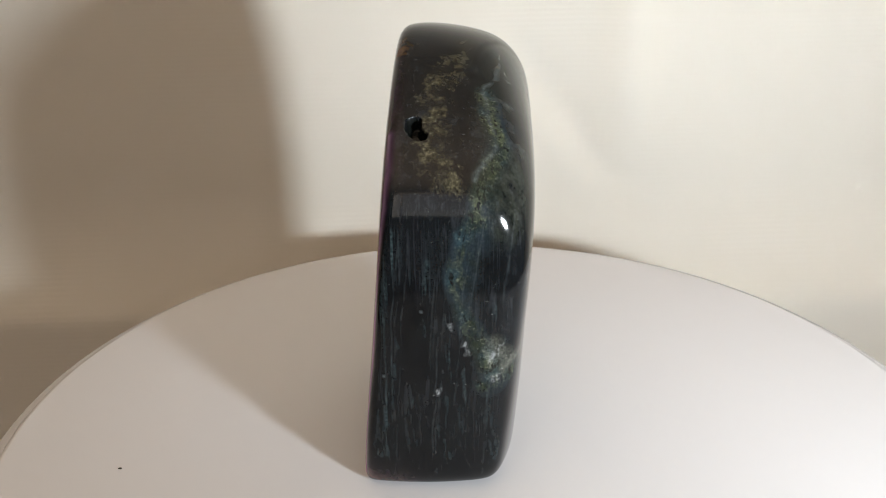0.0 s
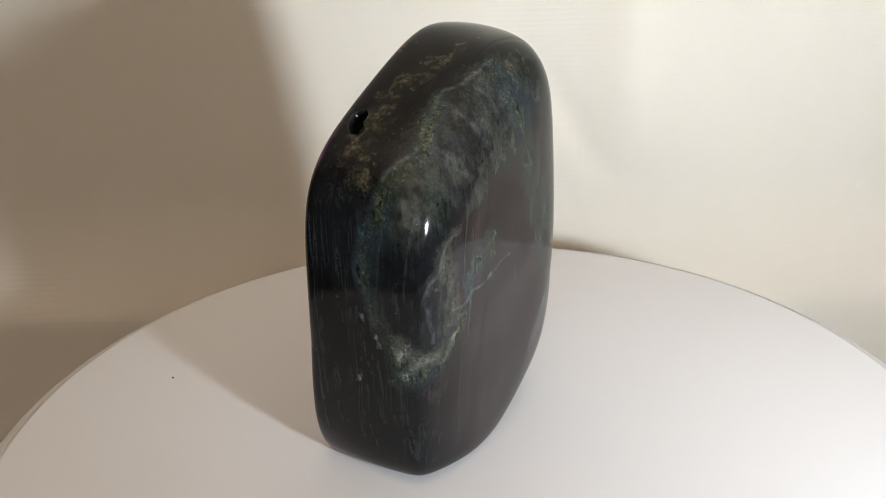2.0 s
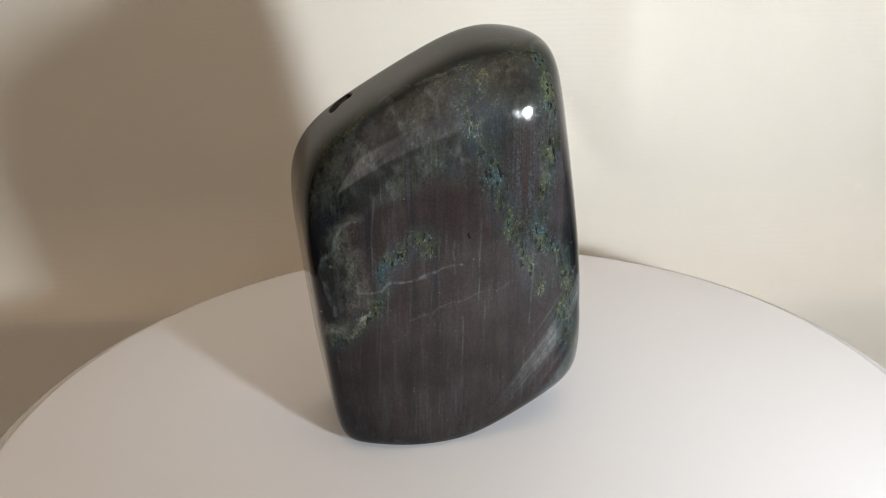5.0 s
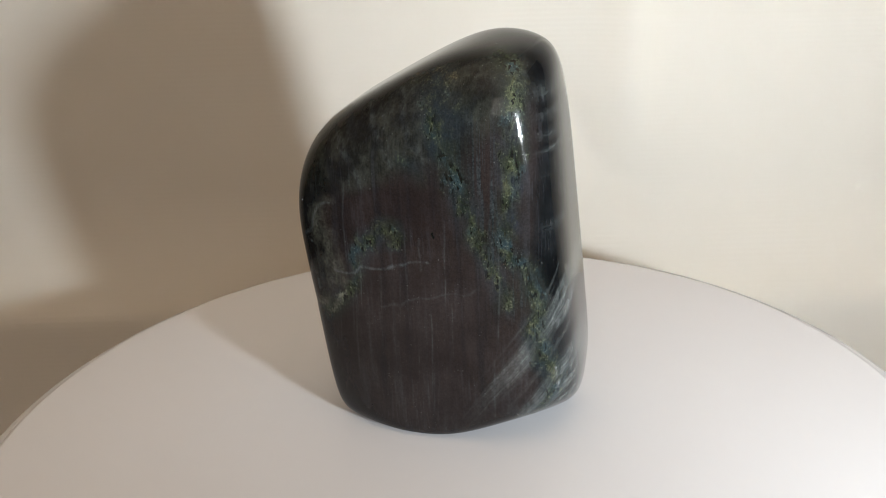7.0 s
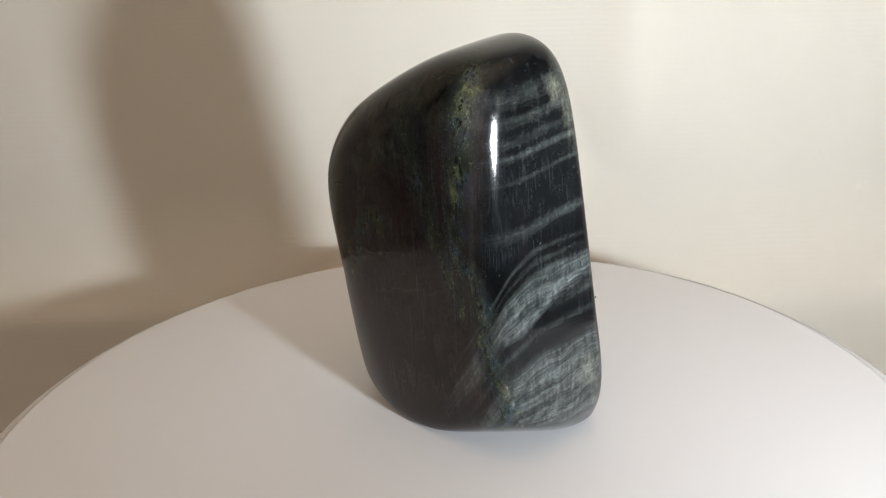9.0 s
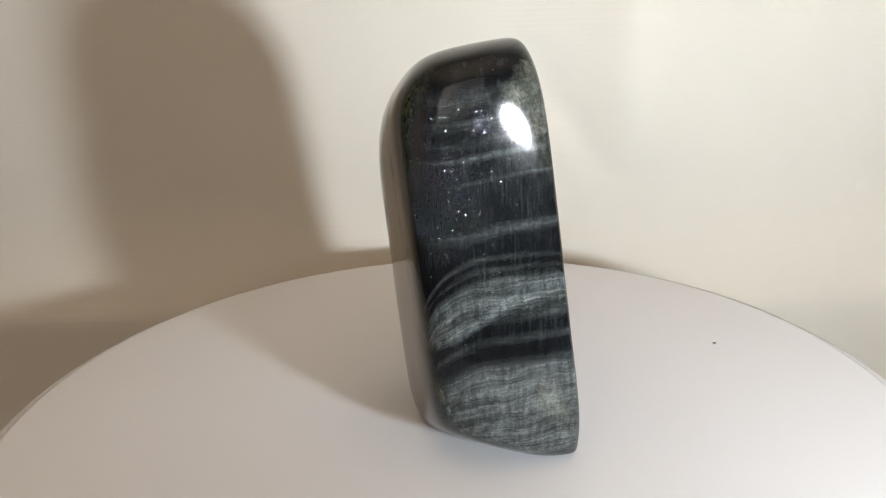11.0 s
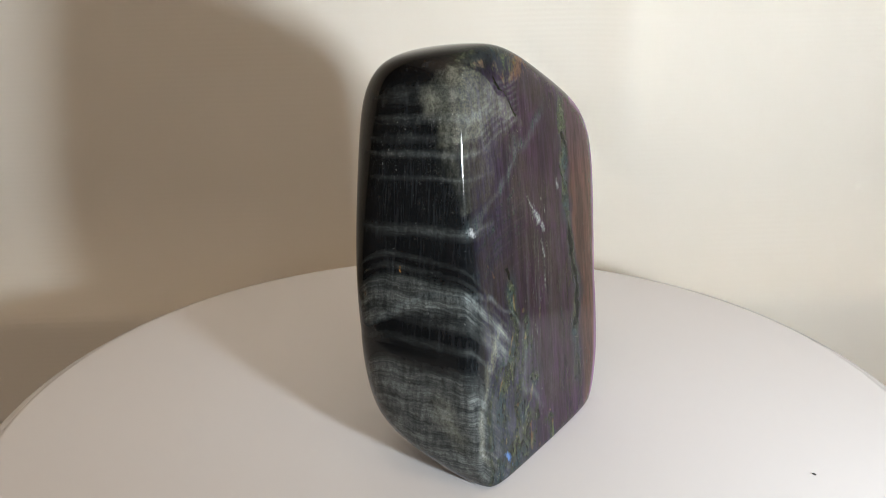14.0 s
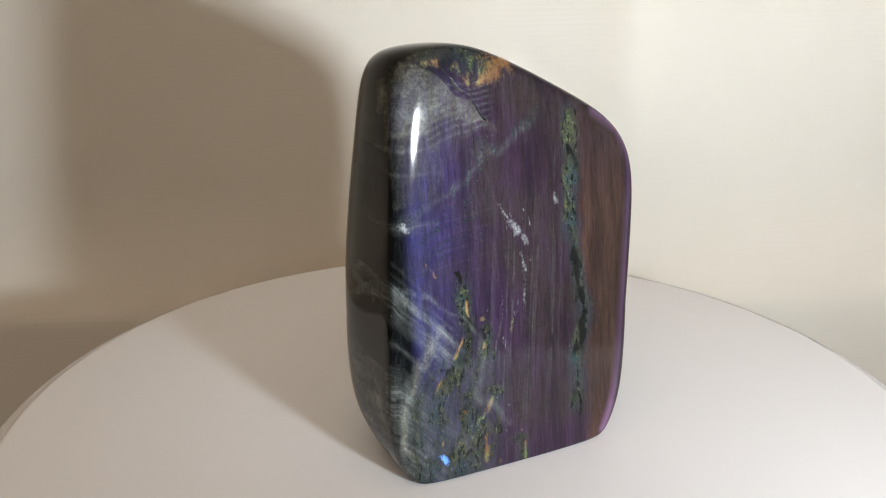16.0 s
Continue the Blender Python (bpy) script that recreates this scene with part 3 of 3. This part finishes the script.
    for pts, width, power in (
            (((0.065, -0.141, 0.213), (0.070, -0.100, 0.222), (0.071, -0.061, 0.232), (0.072, -0.035, 0.239), (0.072, -0.013, 0.248)), 0.0024, 0.34),
            (((0.068, -0.070, 0.182), (0.070, -0.030, 0.199), (0.070, 0.039, 0.206)), 0.0022, 0.12),
            (((0.072, -0.022, 0.275), (0.072, -0.018, 0.235)), 0.002, 0.12),
            # pale line painted along the crest, where the facets' reflections change
            (((0.010, -0.160, 0.360), (0.021, -0.127, 0.387), (0.027, -0.066, 0.422), (0.046, -0.017, 0.436)), 0.0032, 0.26),
            (((0.034, -0.123, 0.386), (0.059, -0.120, 0.369), (0.074, -0.104, 0.336)), 0.0065, 0.15),
            (((0.030, -0.077, 0.415), (0.061, -0.079, 0.393), (0.076, -0.053, 0.363)), 0.0065, 0.15),
            (((0.045, -0.040, 0.425), (0.068, -0.035, 0.403), (0.077, -0.012, 0.372)), 0.0065, 0.13),
            # pale line along the rounded edge between end and front
            (((0.071, -0.136, 0.297), (0.069, -0.146, 0.285), (0.064, -0.162, 0.258), (0.058, -0.162, 0.22), (0.055, -0.160, 0.187)), 0.0028, 0.26),
            # short streak of the lamp's reflection, painted as a pale line
            (((-0.073, 0.097, 0.381), (-0.074, 0.035, 0.398)), 0.004, 0.25),
            (((-0.079, 0.114, 0.297), (-0.081, 0.080, 0.322), (-0.079, 0.028, 0.352), (-0.075, -0.036, 0.385)), 0.0085, 0.15),
            (((0.032, 0.132, 0.185), (-0.026, 0.131, 0.211), (-0.082, 0.125, 0.221), (-0.092, 0.109, 0.202), (-0.096, 0.080, 0.173), (-0.099, 0.038, 0.142), (-0.105, -0.011, 0.083)), 0.006, 0.32)):
        line = np.maximum(line, near_line(q, pts, width) * power)
    hairs = np.zeros(n)
    lean_y = y + 0.073 * (z - 0.2)
    for k in range(34):
        at, top, length = np.random.uniform(-0.075, 0.022), np.random.uniform(0.12, 0.37), np.random.uniform(0.06, 0.24)
        hairs = np.maximum(hairs, hump(lean_y + 0.15 * (qy - y), at, 0.0009) * ramp(z, top, top - 0.02) * ramp(z, top - length, top - length + 0.03) * np.random.uniform(0.1, 0.55))
    line = np.maximum(line, hairs * rear * 0.35)
    hairs = np.zeros(n)
    for k in range(26):
        at, top, length = np.random.uniform(-0.13, 0.09), np.random.uniform(0.08, 0.38), np.random.uniform(0.04, 0.16)
        hairs = np.maximum(hairs, hump(y - 0.03 * (z - 0.2) + 0.15 * (qy - y), at, 0.0009) * ramp(z, top, top - 0.02) * ramp(z, top - length, top - length + 0.03) * np.random.uniform(0.05, 0.28))
    line = np.maximum(line, hairs * side * 0.7)
    hairs = np.zeros(n)
    for k in range(30):
        at, top, length = np.random.uniform(-0.08, 0.045), np.random.uniform(0.10, 0.33), np.random.uniform(0.05, 0.2)
        hairs = np.maximum(hairs, hump(x - 0.1 * (z - 0.2) + 0.2 * (q[:, 0] - x), at, 0.0008) * ramp(z, top, top - 0.02) * ramp(z, top - length, top - length + 0.03) * np.random.uniform(0.08, 0.42))
    line = np.maximum(line, hairs * ramp(y, -0.13, -0.15) * 0.28)
    # small pale dots painted in as glints on the dark end
    for k in range(40):
        spot = p[np.random.randint(n)]
        if spot[1] < -0.14 and spot[2] < 0.33:
            line = np.maximum(line, near_spot(p, spot, 0.0024) * 0.8)
    ripple = np.zeros(n)
    # pale stripes painted in for reflections on the polishing ripples
    for k in range(8):
        ripple = np.maximum(ripple, hump(z + 0.25 * (y - 0.045) + 0.3 * (qz - z), 0.378 + 0.0072 * k, 0.0013) * 0.27)
    for k in range(5):
        ripple = np.maximum(ripple, 0.06 * hump(z - 0.16 * (0.06 - y) + 0.3 * (qz - z), 0.230 + 0.016 * k, 0.0012))
    line = np.maximum(line, ripple * rear * ramp(y, -0.005, 0.015) * ramp(y, 0.09, 0.07))
    store("line", line)

    teal = np.zeros(n)
    for pts, width, power in (
            (((-0.062, -0.184, 0.296), (-0.074, -0.180, 0.24), (-0.076, -0.175, 0.169), (-0.088, -0.162, 0.065)), 0.011, 1.0),
            (((-0.003, -0.178, 0.224), (-0.009, -0.169, 0.130), (-0.020, -0.158, 0.047)), 0.007, 0.8),
            (((0.004, -0.178, 0.23), (0.0, -0.169, 0.130)), 0.005, 0.7),
            (((-0.024, -0.183, 0.273), (-0.028, -0.176, 0.20)), 0.008, 0.7),
            (((-0.040, -0.183, 0.261), (-0.031, -0.179, 0.223)), 0.008, 0.6),
            (((0.012, -0.172, 0.172), (0.009, -0.162, 0.072)), 0.006, 0.6),
            (((0.039, -0.162, 0.125), (0.037, -0.150, 0.040)), 0.014, 0.7),
            (((-0.054, -0.171, 0.128), (-0.059, -0.160, 0.052)), 0.008, 0.5),
            (((0.077, 0.035, 0.37), (0.076, 0.045, 0.34), (0.073, 0.062, 0.26), (0.070, 0.078, 0.2)), 0.034, 0.65),
            (((-0.078, 0.116, 0.290), (-0.080, 0.059, 0.330), (-0.076, -0.003, 0.369), (-0.073, -0.052, 0.398)), 0.0105, 1.1),
            (((-0.098, 0.080, 0.140), (-0.103, 0.060, 0.085), (-0.109, 0.040, 0.030)), 0.055, 0.75),
            (((0.044, -0.175, 0.237), (0.044, -0.171, 0.190)), 0.006, 0.6)):
        teal = np.maximum(teal, near_line(q, pts, width) * power)
    for k in range(9):
        top = 0.232 + 0.0085 * k + np.random.uniform(-0.003, 0.003)
        near, far = np.random.uniform(0.08, 0.115), np.random.uniform(0.01, 0.05)
        teal = np.maximum(teal, near_line(q, ((-0.085, near, top), (-0.085, far, top + 0.38 * (near - far))), 0.0032) * np.random.uniform(0.5, 1.0))
    store("teal", teal)

    gash = np.zeros(n)
    for pts, width in (
            (((-0.091, 0.063, 0.229), (-0.092, 0.062, 0.210)), 0.0062),
            (((-0.069, 0.044, 0.430), (-0.072, 0.030, 0.407), (-0.075, 0.014, 0.384)), 0.0024),
            (((-0.078, -0.102, 0.350), (-0.080, -0.104, 0.321)), 0.0105),
            (((-0.083, -0.094, 0.305), (-0.083, -0.094, 0.285)), 0.0035),
            (((-0.091, -0.092, 0.222), (-0.094, -0.094, 0.185), (-0.100, -0.089, 0.131)), 0.0145),
            (((-0.103, -0.088, 0.110), (-0.105, -0.088, 0.090)), 0.0040),
            (((-0.106, -0.092, 0.08), (-0.106, -0.092, 0.068)), 0.0035),
            (((0.072, -0.007, 0.288), (0.072, -0.006, 0.282)), 0.0042)):
        gash = np.maximum(gash, near_line(q, pts, width))
    hole = near_line(q, ((-0.044, -0.124, 0.399), (-0.041, -0.128, 0.391), (-0.036, -0.132, 0.386)), 0.011)
    gash = np.maximum(gash, np.minimum(hole * 2.2, 1))
    store("gash", gash)
    p -= (u / np.linalg.norm(u, axis=1)[:, None]) * (ramp(hole, 0.25, 0.7) * 0.016)[:, None]
    # faint polishing ripples high on the violet face
    swell = np.sin(2 * math.pi * (z + 0.25 * (y - 0.045) - 0.378) / 0.0072) * rear * ramp(y, -0.01, 0.015) * ramp(y, 0.075, 0.058) * ramp(z, 0.36, 0.38)
    p += u * (0.00024 * swell)[:, None]
    me.vertices.foreach_set("co", (p * S).ravel())

    # a clouded wedge high on the violet face, its edges broken along cleavage
    wedge = ramp(-x, 0.035, 0.05) * ramp(0.437 + 1.02 * (qy - 0.061) - qz, 0.0, 0.004) * ramp(y, 0.119, 0.114)
    shard = wedge * ramp(qz + 0.10 * qy, 0.381, 0.386)
    haze = wedge * ramp(qz + 0.66 * (qy - 0.072), 0.334, 0.340)
    milky = np.maximum.reduce([
        shard * 0.58, haze * 0.40,
        near_line(q, ((-0.055, 0.100, 0.43), (-0.068, 0.055, 0.44)), 0.03) * 0.5,
        near_line(q, ((0.030, -0.171, 0.19), (0.040, -0.168, 0.155), (0.058, -0.148, 0.17)), 0.026) * 0.7,
        near_line(q, ((0.071, -0.141, 0.303), (0.067, -0.151, 0.261), (0.066, -0.13, 0.20)), 0.028) * 0.5,
        near_line(q, ((0.069, -0.142, 0.275), (0.067, -0.145, 0.24), (0.064, -0.140, 0.20)), 0.036) * 0.5,
        near_line(q, ((0.055, -0.06, 0.40), (0.072, -0.073, 0.369), (0.074, -0.03, 0.36)), 0.045) * 0.12,
        near_line(q, ((-0.06, 0.133, 0.09), (-0.085, 0.133, 0.06)), 0.035) * 0.8,
        near_line(q, ((-0.098, 0.107, 0.152), (-0.101, 0.106, 0.123), (-0.104, 0.111, 0.086), (-0.109, 0.100, 0.045)), 0.013) * 0.95,
        near_spot(q, (-0.055, 0.105, 0.425), 0.03) * 0.9])
    store("milky", milky)
    store("cream", np.maximum.reduce([near_line(q, ((0.064, -0.126, 0.185), (0.060, -0.135, 0.163)), 0.02), near_line(q, ((0.041, -0.164, 0.150), (0.046, -0.160, 0.142)), 0.014) * 0.8,
                                      near_line(q, ((-0.026, -0.105, 0.405), (-0.030, -0.115, 0.398)), 0.022) * 0.6, near_line(q, ((0.028, -0.172, 0.185), (0.034, -0.169, 0.165)), 0.010) * 0.7]))
    sparks = np.maximum.reduce([near_line(q, ((-0.069, 0.026, 0.440), (-0.067, 0.007, 0.445), (-0.063, -0.012, 0.450)), 0.020), near_line(q, ((-0.068, 0.059, 0.437), (-0.069, 0.029, 0.438)), 0.014) * 0.7, near_line(q, ((-0.109, 0.071, 0.043), (-0.110, 0.066, 0.034)), 0.010) * 1.3, near_line(q, ((-0.088, 0.095, 0.245), (-0.089, 0.095, 0.225)), 0.008) * 0.5, near_line(q, ((-0.103, 0.009, 0.110), (-0.106, 0.017, 0.085)), 0.006),
                                      near_line(q, ((-0.108, -0.028, 0.045), (-0.112, -0.028, 0.01)), 0.006), near_line(q, ((-0.109, 0.016, 0.06), (-0.111, 0.018, 0.02)), 0.006), near_line(q, ((-0.095, 0.056, 0.185), (-0.097, 0.054, 0.165)), 0.006)])
    for k in range(14):
        vy, vz = np.random.uniform(-0.03, 0.10), np.random.uniform(0.025, 0.17)
        sparks = np.maximum(sparks, near_line(q, ((-0.105, vy, vz), (-0.107, vy + 0.001, vz - np.random.uniform(0.003, 0.012))), np.random.uniform(0.003, 0.006)) * np.random.uniform(0.6, 1.0))
    store("spark", sparks)
    store("corner", np.maximum.reduce([near_line(q, ((0.076, 0.071, 0.330), (0.073, 0.078, 0.265), (0.069, 0.098, 0.223), (0.065, 0.107, 0.177), (0.058, 0.114, 0.14)), 0.024) * 0.7, near_line(q, ((0.062, 0.110, 0.160), (0.052, 0.122, 0.121), (0.052, 0.112, 0.09), (0.045, 0.110, 0.06)), 0.022), near_line(q, ((0.061, 0.072, 0.435), (0.044, 0.097, 0.426)), 0.014) * 0.8]) * 0.9)
    store("azure", near_spot(q, (-0.110, 0.067, 0.034), 0.02) > 0)
    # course of the painted edge highlight on the violet face's corner
    store("rim", ramp(near_line(p, ((-0.068, -0.126, 0.386), (-0.0675, -0.157, 0.3605), (-0.073, -0.173, 0.330), (-0.080, -0.172, 0.278), (-0.091, -0.164, 0.175), (-0.104, -0.147, 0.058), (-0.108, -0.130, 0.012)), 0.0105), 0.0, 1.0))

    me.materials.append(STONE)
    me.polygons.foreach_set("use_smooth", np.ones(len(me.polygons), dtype=bool))
    ob = new("labradorite_stone", me)
    return tagged(ob, "dark polished labradorite block with violet flash and grey bands", "stone")


def dust_speck(place, size):
    bm = bmesh.new()
    bmesh.ops.create_icosphere(bm, subdivisions=2, radius=size, matrix=Matrix.Translation(Vector(place)) @ Matrix.Diagonal((1.5, 0.8, 0.6, 1)))
    for v in bm.verts:
        v.co += noise.noise_vector(v.co * 3000) * size * 0.3
    return tagged(mesh_object("dust_speck", bm, DUST), "tiny dark speck of dust lying on the white disc", "dust")


def on_disc(x, y):
    """Height of the disc's top over a place of the plan, in metres."""
    return S * (LIFT + SLANT_X * x + SLANT_Y * y)


room()
stand()
backdrop()
turntable_base()
plate = turntable()
rock = stone()
speck = dust_speck((-0.3927 * S, -0.1101 * S, on_disc(-0.3927, -0.1101) + 0.0002), 0.0004)


def motions():
    turns = (
        (0.0, 0.00, 0.0000, 0.0000), (0.5, -7.63, -0.0019, 0.0003), (1.0, -15.28, -0.0037, -0.0003), (1.5, -22.94, -0.0052, -0.0016),
        (2.0, -30.68, -0.0063, -0.0028), (2.5, -38.37, -0.0061, -0.0030), (3.0, -46.09, -0.0052, -0.0023), (3.5, -53.79, -0.0038, -0.0019),
        (4.0, -61.48, -0.0028, -0.0022), (4.5, -69.12, -0.0026, -0.0026), (5.0, -76.75, -0.0027, -0.0030), (5.5, -84.39, -0.0028, -0.0033),
        (6.0, -92.02, -0.0029, -0.0037), (6.5, -99.60, -0.0032, -0.0039), (7.0, -106.97, -0.0043, -0.0033), (7.5, -114.31, -0.0055, -0.0027),
        (8.0, -121.73, -0.0062, -0.0029), (8.5, -129.29, -0.0065, -0.0036), (9.0, -136.92, -0.0063, -0.0040), (9.5, -144.56, -0.0060, -0.0021),
        (10.0, -152.20, -0.0057, 0.0005), (10.5, -159.85, -0.0054, 0.0031), (11.0, -167.50, -0.0050, 0.0056), (11.5, -175.17, -0.0045, 0.0077),
        (12.0, -182.90, -0.0032, 0.0076), (12.5, -190.63, -0.0012, 0.0066), (13.0, -198.25, 0.0012, 0.0059), (13.5, -205.77, 0.0033, 0.0061),
        (14.0, -213.22, 0.0047, 0.0073), (14.5, -220.62, 0.0056, 0.0086), (15.0, -228.08, 0.0057, 0.0095), (15.5, -235.55, 0.0054, 0.0106),
        (16.0, -243.02, 0.0042, 0.0122),
    )
    for thing in (plate, rock, speck):
        walk(thing, [(t, Matrix.Translation((0, 0, S * max(0.0055 - 0.0006 * t, -0.0015))) @ lean(a, b) @ pose(0, 0, 0, 0, 0, d)) for t, d, a, b in turns])


def lean(a, b):
    """The small tilt that takes the upright axle to (a, b, 1)."""
    up = Vector((a, b, 1)).normalized()
    return Vector((0, 0, 1)).rotation_difference(up).to_matrix().to_4x4()


motions()
